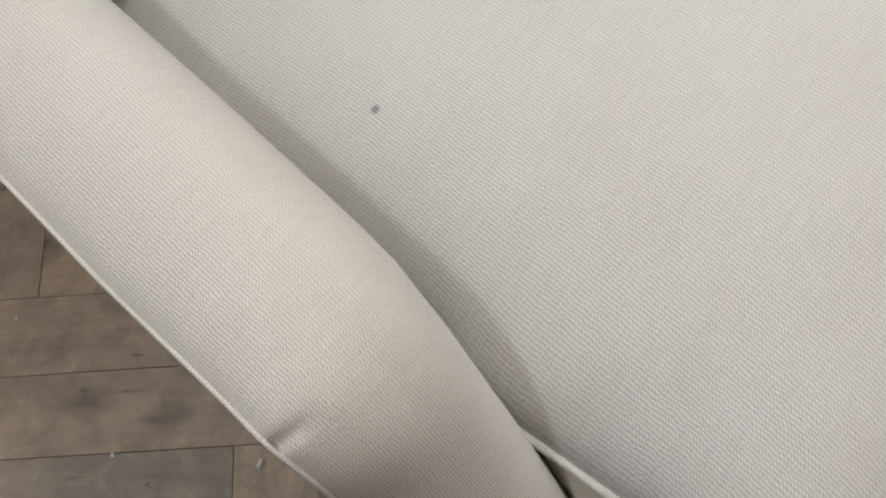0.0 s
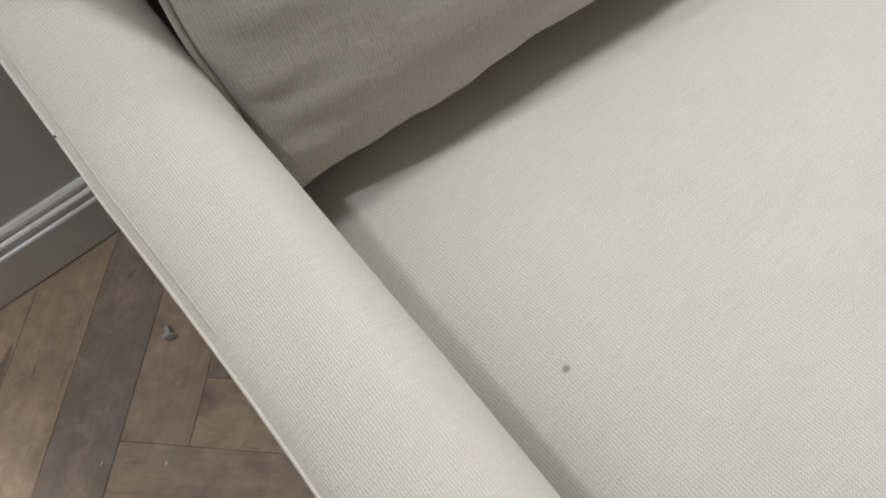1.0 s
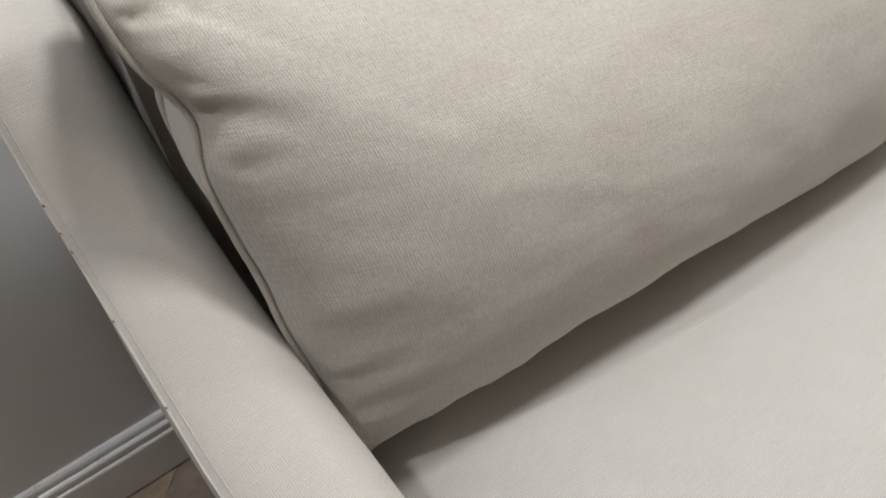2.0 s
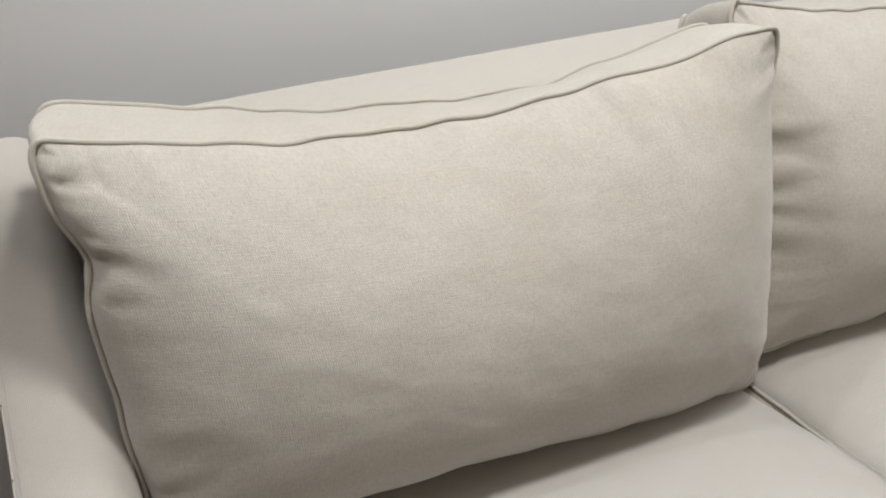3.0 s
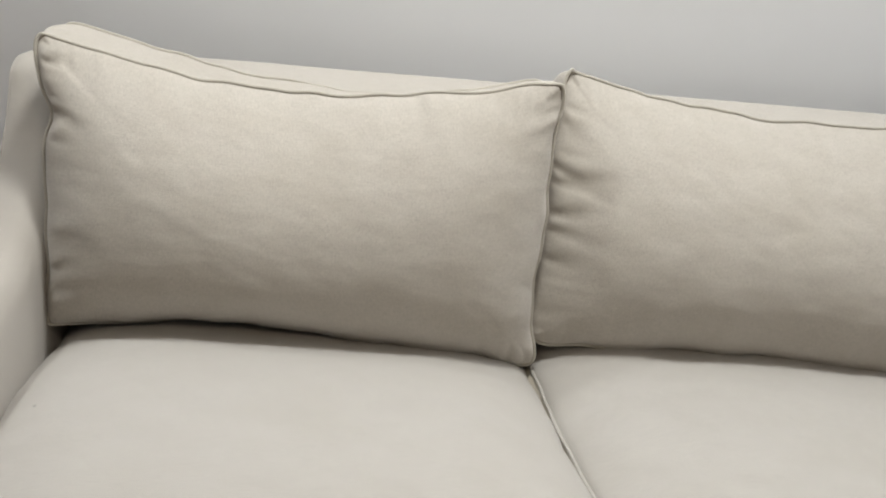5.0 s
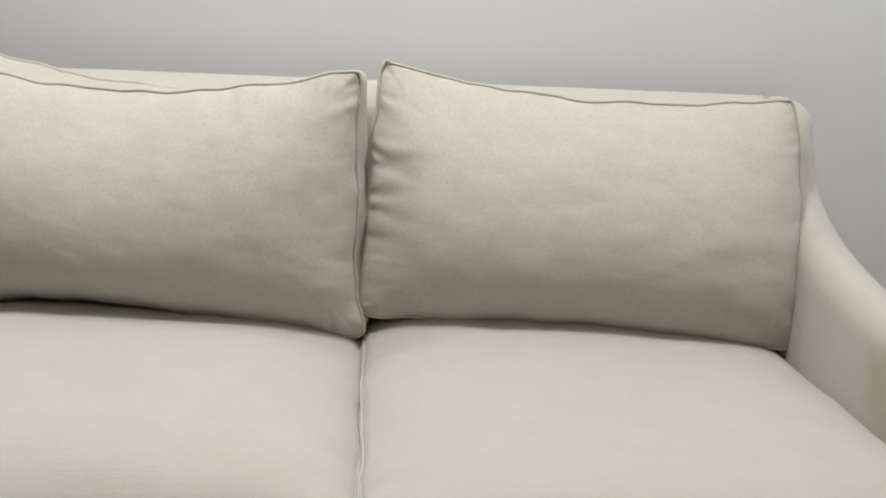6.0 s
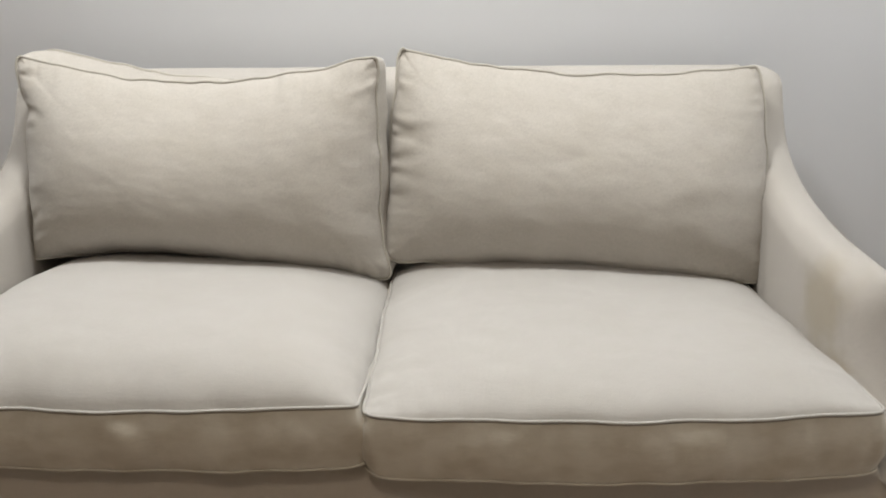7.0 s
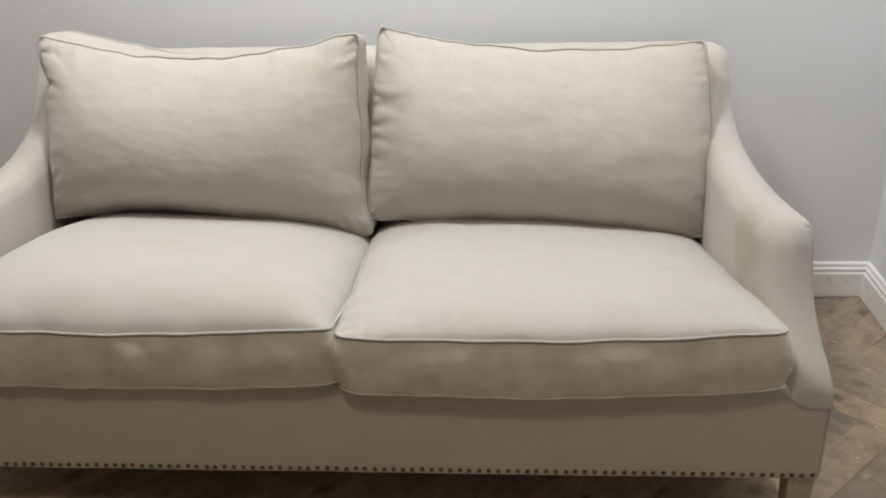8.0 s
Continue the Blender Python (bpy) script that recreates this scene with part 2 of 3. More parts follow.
OAK = oak("smoked_oak", [(0.46, 0.335, 0.225), (0.23, 0.187, 0.15), (0.32, 0.25, 0.18), (0.15, 0.115, 0.087)])
LEG_WOOD = oak("limed_wood", [(0.40, 0.34, 0.27), (0.38, 0.32, 0.26), (0.36, 0.30, 0.24), (0.28, 0.23, 0.18)])
JOINT, *_ = material("joint_dust", (0.14, 0.11, 0.085), 0.9)


def simple(name, colour, rough, metal=0.0, scale=300.0, spread=0.25):
    m, nodes, links, b = material(name, colour, rough, metal)
    tex = nodes.new("ShaderNodeNewGeometry")
    n = node(nodes, "ShaderNodeTexNoise", Scale=scale, Detail=3.0)
    links.new(tex.outputs["Position"], n.inputs["Vector"])
    col = mix_colour(nodes, links, n.outputs[0], tuple(c * (1 - spread) for c in colour), tuple(min(1, c * (1 + spread)) for c in colour))
    links.new(col, b.inputs["Base Color"])
    return m


SEAM = simple("seam_thread", (0.38, 0.36, 0.325), 0.9)
# dark brown that stands for shade along the cushions' piping
SEAM_SHADE = simple("brown_seam_shade", (0.19, 0.16, 0.125), 0.9)
BRONZE = simple("antique_bronze", (0.16, 0.10, 0.065), 0.38, 0.9)
CHIP = simple("paint_chip_white", (0.75, 0.73, 0.70), 0.7)
STEEL = simple("dull_steel", (0.66, 0.66, 0.68), 0.38, 0.35)
DARK_CLOTH = simple("dust_cover_cloth", (0.025, 0.024, 0.023), 0.95)

# ---- mesh helpers ----


def thing(name, place, label, category, group="", kind=""):
    ob = new(name)
    ob.empty_display_size = 0.05
    ob.location = place
    return tagged(ob, label, category, group, kind)


def root_place(ob):
    place = Vector(ob.location)
    while ob.parent:
        ob = ob.parent
        place += Vector(ob.location)
    return place


def mesh_part(name, verts, faces, mat, parent=None, uvs=None, uv_name="weave", label="", smooth=True):
    """One mesh object from room coordinates, under its thing; uvs: a pair of metres for each vertex."""
    base = root_place(parent) if parent else Vector((0, 0, 0))
    me = bpy.data.meshes.new(name)
    v = np.asarray(verts, float) - np.array(base)
    me.from_pydata(v.tolist(), [], faces)
    if uvs is not None:
        layer = me.uv_layers.new(name=uv_name)
        idx = np.empty(len(me.loops), dtype=np.int32)
        me.loops.foreach_get("vertex_index", idx)
        layer.data.foreach_set("uv", np.asarray(uvs, float)[idx].ravel())
    if smooth:
        me.polygons.foreach_set("use_smooth", np.ones(len(me.polygons), bool))
    me.materials.append(mat)
    me.update()
    ob = new(name, me)
    if parent:
        ob.parent = parent
    return tagged(ob, label) if label else ob


def part(name, bm, mat, parent=None, label="", smooth=False):
    """A bmesh in room coordinates as one mesh object under its thing."""
    base = root_place(parent) if parent else Vector((0, 0, 0))
    bmesh.ops.translate(bm, vec=-base, verts=bm.verts)
    bmesh.ops.recalc_face_normals(bm, faces=bm.faces)
    me = bpy.data.meshes.new(name)
    bm.to_mesh(me)
    bm.free()
    if smooth:
        me.polygons.foreach_set("use_smooth", np.ones(len(me.polygons), bool))
    me.materials.append(mat)
    ob = new(name, me)
    if parent:
        ob.parent = parent
    return tagged(ob, label) if label else ob


def box(lo, hi, bevel=0.0, segments=2):
    bm = bmesh.new()
    bmesh.ops.create_cube(bm, size=1.0)
    lo, hi = Vector(lo), Vector(hi)
    for v in bm.verts:
        v.co = Vector((lo[i] + (v.co[i] + 0.5) * (hi[i] - lo[i]) for i in range(3)))
    if bevel:
        bmesh.ops.bevel(bm, geom=bm.edges[:], offset=bevel, segments=segments, affect="EDGES", profile=0.5)
    return bm


def grid_faces(n, m, flip=False):
    """Quads of an n by m grid of vertices, row by row."""
    out = []
    for i in range(n - 1):
        for j in range(m - 1):
            a = i * m + j
            q = (a, a + 1, a + m + 1, a + m)
            out.append(q[::-1] if flip else q)
    return out


def tube(points, radius, sides=8, closed=True):
    """Vertices, faces and metres of a cord along points."""
    p = np.asarray(points, float)
    n = len(p)
    ahead = np.roll(p, -1, 0) - np.roll(p, 1, 0)
    if not closed:
        ahead[0], ahead[-1] = p[1] - p[0], p[-1] - p[-2]
    ahead /= np.linalg.norm(ahead, axis=1)[:, None]
    side = np.cross(ahead, (0.31, 0.57, 0.76))
    side /= np.linalg.norm(side, axis=1)[:, None]
    up = np.cross(side, ahead)
    a = np.linspace(0, 2 * np.pi, sides, endpoint=False)
    v = p[:, None] + radius * (np.cos(a)[None, :, None] * side[:, None] + np.sin(a)[None, :, None] * up[:, None])
    run = np.r_[0, np.cumsum(np.linalg.norm(np.diff(p, axis=0), axis=1))]
    uv = np.stack(np.broadcast_arrays(run[:, None], a[None, :] * radius), -1)
    faces = []
    for i in range(n if closed else n - 1):
        for j in range(sides):
            b, c = (i + 1) % n, (j + 1) % sides
            faces.append((i * sides + j, i * sides + c, b * sides + c, b * sides + j))
    return v.reshape(-1, 3), faces, uv.reshape(-1, 2)


def fractal(p, scale, seed, octaves=3):
    """Smooth noise between about -1 and 1 at each row of p."""
    shift = Vector((seed * 17.3, seed * 5.1, seed * 9.7))
    return np.array([noise.fractal(Vector(q) * scale + shift, 1.0, 2.0, octaves) for q in p])


def smooth_curve(keys, count):
    """Points at even steps of a smooth curve through keys (rows of any width)."""
    k = np.asarray(keys, float)
    run = np.r_[0, np.cumsum(np.linalg.norm(np.diff(k, axis=0), axis=1))]
    slope = np.gradient(k, run, axis=0)
    t = np.linspace(0, run[-1], count)
    i = np.clip(np.searchsorted(run, t, side="right") - 1, 0, len(run) - 2)
    h = (run[i + 1] - run[i])[:, None]
    s = ((t - run[i]) / h[:, 0])[:, None]
    return (k[i] * (2 * s**3 - 3 * s**2 + 1) + h * slope[i] * (s**3 - 2 * s**2 + s) + k[i + 1] * (3 * s**2 - 2 * s**3) + h * slope[i + 1] * (s**3 - s**2))


# ---- cushions ----


def cushion(ob, corners, depth, sag, bulge, mats, seed, piping=0.0036, rear_bulge=0.02, wrinkle=1.0, corner_round=0.02, n=150, m=92, folds=(), kinks=(), power=2.6, names=("front_panel", "boxing", "back_panel"), crown_shift=0.0, waves=0.008, lean=(1, 1, 1, 1), rise=(1.25, 1.25, 0.95, 1.25), flat=2.6, roundness=0.62, hem=0.0, fill=0.006, side_fill=(0, 0, 0, 0), rear_lean=None, rear_dip=0.0, crumple=0.0):
    """A box cushion: two panels, a band between them and two cords. corners: bottom left, bottom right, top right, top left of the main
    panel, seen from its outside; depth: the way to the other panel at each of those; sag: how far the bottom, right, top and left edges bow
    (vectors at mid edge); folds: (u, v, length, angle, depth) pinched creases."""
    c = np.asarray(corners, float)
    d = np.asarray(depth, float) * np.ones((4, 3))
    sag = np.asarray(sag, float)

    def edge(a, b, s, k, pts, lean):
        line = pts[a] + (pts[b] - pts[a]) * s[:, None]
        return line + sag[k] * (np.sin(np.pi * s ** lean[k]) ** rise[k])[:, None]

    def spread(count):
        s = np.linspace(-1, 1, count)
        return 0.5 + 0.5 * np.sign(s) * (1 - (1 - np.abs(s)) ** 1.25)

    def patch(pts, lean):
        u, v = spread(n), spread(m)
        bot, top = edge(0, 1, u, 0, pts, lean), edge(3, 2, u, 2, pts, lean)
        lef, rig = edge(0, 3, v, 3, pts, lean), edge(1, 2, v, 1, pts, lean)
        U, V = np.meshgrid(u, v, indexing="ij")
        U3, V3 = U[..., None], V[..., None]
        p = (1 - V3) * bot[:, None] + V3 * top[:, None] + (1 - U3) * lef[None] + U3 * rig[None]
        p -= (1 - U3) * (1 - V3) * pts[0] + U3 * (1 - V3) * pts[1] + U3 * V3 * pts[2] + (1 - U3) * V3 * pts[3]
        return p, U, V

    wide = np.linalg.norm(c[1] - c[0])
    high = np.linalg.norm(c[3] - c[0])
    ex, ey = (c[1] - c[0]) / wide, (c[3] - c[0]) / high
    ez = np.cross(ex, ey)
    ez /= np.linalg.norm(ez)

    def finish(p, U, V, way, height, key):
        du, dv = np.minimum(U, 1 - U) * wide, np.minimum(V, 1 - V) * high
        # rounded corners of the outline
        r = corner_round
        pull = np.exp(-(du + dv) / (r * 1.2)) * r * 0.75
        p = p + pull[..., None] * (np.sign(0.5 - U)[..., None] * ex + np.sign(0.5 - V)[..., None] * ey)
        for right, at, width, shift in kinks:
            p = p + (shift * np.exp(-(((V - at) * high / width) ** 2)) * np.exp(-((1 - U if right else U) * wide) / 0.035))[..., None] * ex
        # uneven edges
        rim = np.exp(-np.minimum(du, dv) / 0.05)
        wave = fractal((p + key).reshape(-1, 3), 9.0, seed + 1, 2).reshape(U.shape)
        p = p + (rim * wave * waves * (1 - np.exp(-(du + dv) / 0.05)))[..., None] * (ey * (dv < du)[..., None] + ex * (dv >= du)[..., None])
        V2 = V ** (1.0 - crown_shift) if crown_shift else V
        lift = height * np.clip(1 - np.abs(2 * U - 1) ** power, 0, 1) ** 0.6 * np.clip(1 - np.abs(2 * V2 - 1) ** flat, 0, 1) ** roundness
        # how far the filling is pressed down along the far edge
        push = np.clip((V - 0.5) / 0.35, 0, 1)
        lift -= rear_dip * np.clip(0.5 + 1.7 * U, 0, 1) * np.clip(0.3 + 6 * (1 - U), 0, 1) * push * push * (3 - 2 * push)
        # gathers that run in from the seams, deepest near the corners
        near = np.exp(-np.minimum(du, dv) / 0.045) * (1 - np.exp(-np.minimum(du, dv) / 0.008))
        corner = np.exp(-np.hypot(du, dv) / 0.13)
        along = np.where(du < dv, V * high, U * wide)
        across = np.minimum(du, dv)
        q = np.stack([along * 42, across * 7, np.where(du < dv, np.sign(U - 0.5) * 9, np.sign(V - 0.5) * 5 + 30)], -1)
        gather = fractal(q.reshape(-1, 3), 1.0, seed + 2, 2).reshape(U.shape)
        lift += wrinkle * 0.0055 * gather * near * (0.25 + 1.6 * corner)
        # soft unevenness of the filling
        q = np.stack([U * wide, V * high, 0 * U], -1).reshape(-1, 3)
        soft = fractal(q, 5.0, seed + 3, 3).reshape(U.shape)
        creased = fractal(q * (1.0, 1.8, 1.0), 14.0, seed + 4, 3).reshape(U.shape)
        inside = 1 - np.exp(-np.minimum(du, dv) / 0.03)
        lift += wrinkle * (0.0045 * soft + 0.0012 * creased) * inside
        for fu, fv, length, angle, deep in folds:
            x, y = (U - fu) * wide, (V - fv) * high
            a = radians(angle)
            s, w = x * math.cos(a) + y * math.sin(a), -x * math.sin(a) + y * math.cos(a)
            w = w + 0.007 * np.sin(s * 38 + fv * 40)
            width = 0.007 + 0.016 * np.clip(s / length, 0, 1)
            on = np.clip(s / 0.01 + 1, 0, 1) * np.clip(1 - s / length, 0, 1) ** 1.2
            lift += deep * on * (-np.exp(-((w / width) ** 2)) + 0.55 * np.exp(-(((w - 2.1 * width) / (1.3 * width)) ** 2)))
        return p + lift[..., None] * way

    front, U, V = patch(c, lean)
    front = finish(front, U, V, ez, bulge, 0.0)
    rear, _, _ = patch(c + d, rear_lean or lean)
    rear = finish(rear, U, V, -ez, rear_bulge, 3.0)
    metres = np.stack([U * wide, V * high], -1).reshape(-1, 2)
    mesh_part(names[0], front.reshape(-1, 3), grid_faces(n, m, True), mats[0], ob, metres)
    mesh_part(names[2], rear.reshape(-1, 3), grid_faces(n, m), mats[0], ob, metres)

    def rim(p):
        return np.concatenate([p[:-1, 0], p[-1, :-1], p[:0:-1, -1], p[0, :0:-1]])

    a, b = rim(front), rim(rear)
    for corner in (0, 1):
        gone = np.linalg.norm(b - (c + d)[corner], axis=1)
        b = b - d[corner] * (hem * np.exp(-((gone / 0.028) ** 2)))[:, None]
    rows, count = 13, len(a)
    mid = (a.mean(0) + b.mean(0)) / 2
    out = (a + b) / 2 - mid
    out -= (out @ ez)[:, None] * ez
    out /= np.linalg.norm(out, axis=1)[:, None]
    puff = fractal(a, 11.0, seed + 6, 2)
    # how far the band stands out, side by side round the rim
    stand = np.concatenate([extra * np.sin(np.pi * np.linspace(0, 1, steps, endpoint=False)) ** 0.7 for extra, steps in zip(side_fill, (n - 1, m - 1, n - 1, m - 1))])
    band = []
    for i in range(rows):
        s = i / (rows - 1)
        band.append(a + (b - a) * s + out * (np.sin(np.pi * s) * (fill + stand + 0.006 * puff))[:, None])
    band = np.stack(band, 1)
    if crumple:
        # soft puckers in the band, upright near the cord
        q = np.stack(np.broadcast_arrays(np.arange(count)[:, None] * (2 * (wide + high) / count) * 26, np.linspace(0, 1.6, rows)[None], seed * 3.0), -1)
        creases = fractal(q.reshape(-1, 3), 1.0, seed + 8, 3).reshape(count, rows)
        band = band + out[:, None] * (creases * crumple * np.sin(np.pi * np.linspace(0, 1, rows)) ** 0.6)[..., None]
    run = np.r_[0, np.cumsum(np.linalg.norm(np.diff(a, axis=0), axis=1))]
    thick = np.linalg.norm(d[0])
    faces = []
    for i in range(count):
        k = (i + 1) % count
        for j in range(rows - 1):
            faces.append((i * rows + j, i * rows + j + 1, k * rows + j + 1, k * rows + j))
    metres = np.stack(np.broadcast_arrays(run[:, None], np.linspace(0, thick, rows)[None]), -1).reshape(-1, 2)
    mesh_part(names[1], band.reshape(-1, 3), faces, mats[-1] if len(mats) > 2 else mats[0], ob, metres)
    for loop, way in ((a, 1), (b, -1)):
        q = loop + out * piping * 0.75 + ez * way * piping * 0.35
        v, f, uv = tube(q, piping * (0.72 if way < 0 and len(mats) > 2 else 1.0))
        cord = mesh_part("piping", v, f, mats[-1] if way < 0 else mats[1], ob, uv)
        if way < 0:
            continue
        # a thin dark tube beside the cord, drawn as the shade in its seam
        q = a + out * 0.0016 - ez * 0.0026 if len(mats) > 2 else a - out * 0.0022 + ez * 0.0006
        v, f, uv = tube(q, 0.0011, 6)
        mesh_part("seam_line", v, f, SEAM_SHADE, cord, uv)
    return ob


# ---- the room ----
WALL_Y, WALL_X, LEFT_X, FRONT_Y, TOP = 1.090, 1.412, -4.6, -6.5, 2.5


def wall(name, lo, hi, label):
    ob = part(name, box(lo, hi), WALL)
    return tagged(ob, label, "wall", kind="structure")


wall("wall_north", (LEFT_X - 0.12, WALL_Y, -0.02), (WALL_X + 0.12, WALL_Y + 0.12, TOP), "plain light grey painted wall behind the sofa")
wall("wall_east", (WALL_X, FRONT_Y, -0.02), (WALL_X + 0.12, WALL_Y, TOP), "plain light grey painted side wall")
wall("wall_west", (LEFT_X - 0.12, FRONT_Y, -0.02), (LEFT_X, WALL_Y, TOP), "plain light grey painted side wall")
wall("wall_south", (LEFT_X - 0.12, FRONT_Y - 0.12, -0.02), (WALL_X + 0.12, FRONT_Y, TOP), "plain light grey painted wall of the room")
ceiling = part("ceiling", box((LEFT_X - 0.12, FRONT_Y - 0.12, TOP), (WALL_X + 0.12, WALL_Y + 0.12, TOP + 0.1)), CEILING)
tagged(ceiling, "flat white painted ceiling", "ceiling", kind="structure")


def skirting(name, start, end, inward):
    """A moulded board along the foot of a wall; the profile runs from the floor up, as distance from the wall and height."""
    profile = [(0.0, 0.0), (0.0155, 0.0), (0.0165, 0.0025), (0.018, 0.004), (0.018, 0.078), (0.0165, 0.0805), (0.013, 0.082), (0.0125, 0.0845), (0.0145, 0.087), (0.0145, 0.094), (0.012, 0.0965), (0.0085, 0.098), (0.008, 0.1005), (0.0095, 0.103), (0.0085, 0.108), (0.005, 0.1115), (0.0, 0.112)]
    start, end, inward = Vector(start), Vector(end), Vector(inward)
    bm = bmesh.new()
    rows = []
    for at in (start, end):
        rows.append([bm.verts.new(at + inward * a + Vector((0, 0, z))) for a, z in profile])
    for i in range(len(profile) - 1):
        bm.faces.new((rows[0][i], rows[1][i], rows[1][i + 1], rows[0][i + 1]))
    bm.faces.new(rows[0])
    bm.faces.new(rows[1][::-1])
    ob = part(name, bm, SKIRTING)
    return tagged(ob, "white painted moulded skirting board", "skirting board", kind="structure")


skirting("baseboard_north", (LEFT_X, WALL_Y, 0), (WALL_X, WALL_Y, 0), (0, -1, 0))
skirting("baseboard_east", (WALL_X, FRONT_Y, 0), (WALL_X, WALL_Y - 0.0005, 0), (-1, 0, 0))
skirting("baseboard_west", (LEFT_X, FRONT_Y, 0), (LEFT_X, WALL_Y - 0.0005, 0), (1, 0, 0))

# ---- the sofa ----
SOFA = thing("sofa", (0, 0.5, 0), "two-seat sofa in pale beige linen with sloping arms", "sofa")
HALF, SEAT_Z = 0.942, 0.37

# arm: a padded slab under a swooping edge that runs from the back down to the front rail
ARM_EDGE = [
    # x, y, z of the outer edge
    (0.902, 0.996, 0.780), (0.902, 0.960, 0.786), (0.903, 0.925, 0.776), (0.903, 0.895, 0.738), (0.904, 0.862, 0.690), (0.904, 0.810, 0.645), (0.905, 0.730, 0.612),
    (0.906, 0.640, 0.595), (0.908, 0.540, 0.590), (0.912, 0.430, 0.594), (0.918, 0.330, 0.602), (0.922, 0.262, 0.608), (0.924, 0.238, 0.606),
    (0.924, 0.222, 0.592), (0.924, 0.200, 0.545), (0.925, 0.150, 0.466), (0.931, 0.104, 0.418), (0.937, 0.066, 0.386), (0.941, 0.040, 0.356), (0.942, 0.031, 0.322),
]


def arm(sign):
    name = "arm"
    edge = smooth_curve(ARM_EDGE, 460)
    edge[:, 0] -= np.interp(edge[:, 1], [0.22, 0.35, 0.6, 0.85], [0.0, 0.0, 0.001, 0.010] if sign > 0 else [0.0085, 0.0000, -0.0102, -0.0105])
    n = len(edge)
    ahead = np.gradient(edge, axis=0)
    normal = np.stack([0 * ahead[:, 0], -ahead[:, 2], ahead[:, 1]], -1) * -1
    normal /= np.linalg.norm(normal, axis=1)[:, None]
    # soften the turn of the padding at the tip
    for _ in range(40):
        normal[1:-1] = (normal[:-2] + normal[1:-1] * 2 + normal[2:]) / 4
    normal /= np.linalg.norm(normal, axis=1)[:, None]
    s = np.linspace(0, 1, n)
    # the padding behind the seam turns more softly than the seam itself
    span = np.arange(-60, 61)
    bell = np.exp(-((span / 14.0) ** 2) / 2)
    bell /= bell.sum()
    padded = np.pad(edge, ((60, 60), (0, 0)), mode="reflect", reflect_type="odd")
    soft = np.stack([np.convolve(padded[:, i], bell, "valid") for i in range(3)], -1)
    inner = np.interp(edge[:, 1], [0.03, 0.15, 0.28, 0.40, 0.55, 1.0], [0.846, 0.830, 0.822, 0.816, 0.811, 0.807])
    wide = edge[:, 0] - inner
    c = np.linspace(0, 1, 22)
    # towards the rail the padding thins out and its hem rounds up to the seat
    closing = np.clip((s - 0.93) / 0.07, 0, 1) ** 2
    # padded top: a low round from the outer seam, rolling over the inner edge
    rows = []
    for k in c:
        up = 0.018 * math.sin(math.pi * min(1.0, k * 1.02)) ** 0.7 if k < 0.5 else 0.018 - 0.040 * (max(0.0, (k - 0.5) / 0.5)) ** 2.4
        mix = min(1.0, k / 0.5) ** 1.3
        row = edge * (1 - mix) + soft * mix + normal * (up * (1 - 0.8 * closing) - 0.004 * closing * (k > 0.8))[:, None]
        row[:, 2] += 0.050 * closing * max(0.0, (k - 0.3) / 0.7) ** 2
        row[:, 0] = edge[:, 0] - wide * (1 - (1 - k) ** 1.15) if k < 1 else inner
        rows.append(row)
    last = rows[-1]
    foot_y = np.interp(s, [0, 0.72, 0.85, 1], [0.995, 0.26, 0.12, 0.05])
    for i in range(1, 13):
        t = i / 12
        row = last.copy()
        row[:, 1] = last[:, 1] * (1 - t) + foot_y * t
        row[:, 2] = last[:, 2] * (1 - t) + 0.30 * t
        row[:, 0] = inner - 0.006 * np.sin(np.pi * t)
        rows.append(row)
    grid = np.stack(rows, 1)
    bumps = fractal(grid.reshape(-1, 3), 7.0, 3 + sign, 3).reshape(grid.shape[:2])
    grid = grid + normal[:, None] * (bumps * 0.0016)[..., None]
    # a short stitched dart that runs in from the tip
    at = int(np.argmin(np.hypot(edge[:, 1] - 0.236, edge[:, 2] - 0.605)))
    inward = np.linalg.norm(grid - grid[at, 0], axis=2)
    cut = np.exp(-(((np.arange(n) - at)[:, None] * 0.0028 - 0.12 * inward) / 0.0032) ** 2) * np.clip(1 - inward / 0.022, 0, 1) ** 0.5
    cut[:, 23:] = 0
    grid = grid - normal[:, None] * (cut * 0.005)[..., None]
    along = np.r_[0, np.cumsum(np.linalg.norm(np.diff(edge, axis=0), axis=1))]
    over = np.cumsum(np.r_[0, np.linalg.norm(np.diff(grid[180], axis=0), axis=1)])
    metres = np.stack(np.broadcast_arrays(over[None], -along[:, None]), -1).reshape(-1, 2)
    grid[..., 0] *= sign
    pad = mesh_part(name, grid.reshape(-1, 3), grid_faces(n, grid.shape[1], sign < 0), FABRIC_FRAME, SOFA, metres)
    # the line of stitches beside the welt
    v, f, uv = tube(grid[30:230, 1] - normal[30:230] * 0.0002, 0.0006, 6, False)
    mesh_part("seam_line", v, f, SEAM, pad, uv)
    # stray tack heads in the welt
    for y in (0.664, 0.752, 0.816, 0.831, 0.850) if sign < 0 else ():
        i = int(np.argmin(np.abs(edge[:300, 1] - y)))
        bm = bmesh.new()
        bmesh.ops.create_uvsphere(bm, u_segments=8, v_segments=6, radius=0.0010)
        bmesh.ops.translate(bm, verts=bm.verts, vec=(sign * (edge[i, 0] + 0.0005), edge[i, 1], edge[i, 2] + 0.0028))
        part("tack", bm, BRONZE, pad, "small dark tack head", smooth=True)
    # outer panel
    rows = []
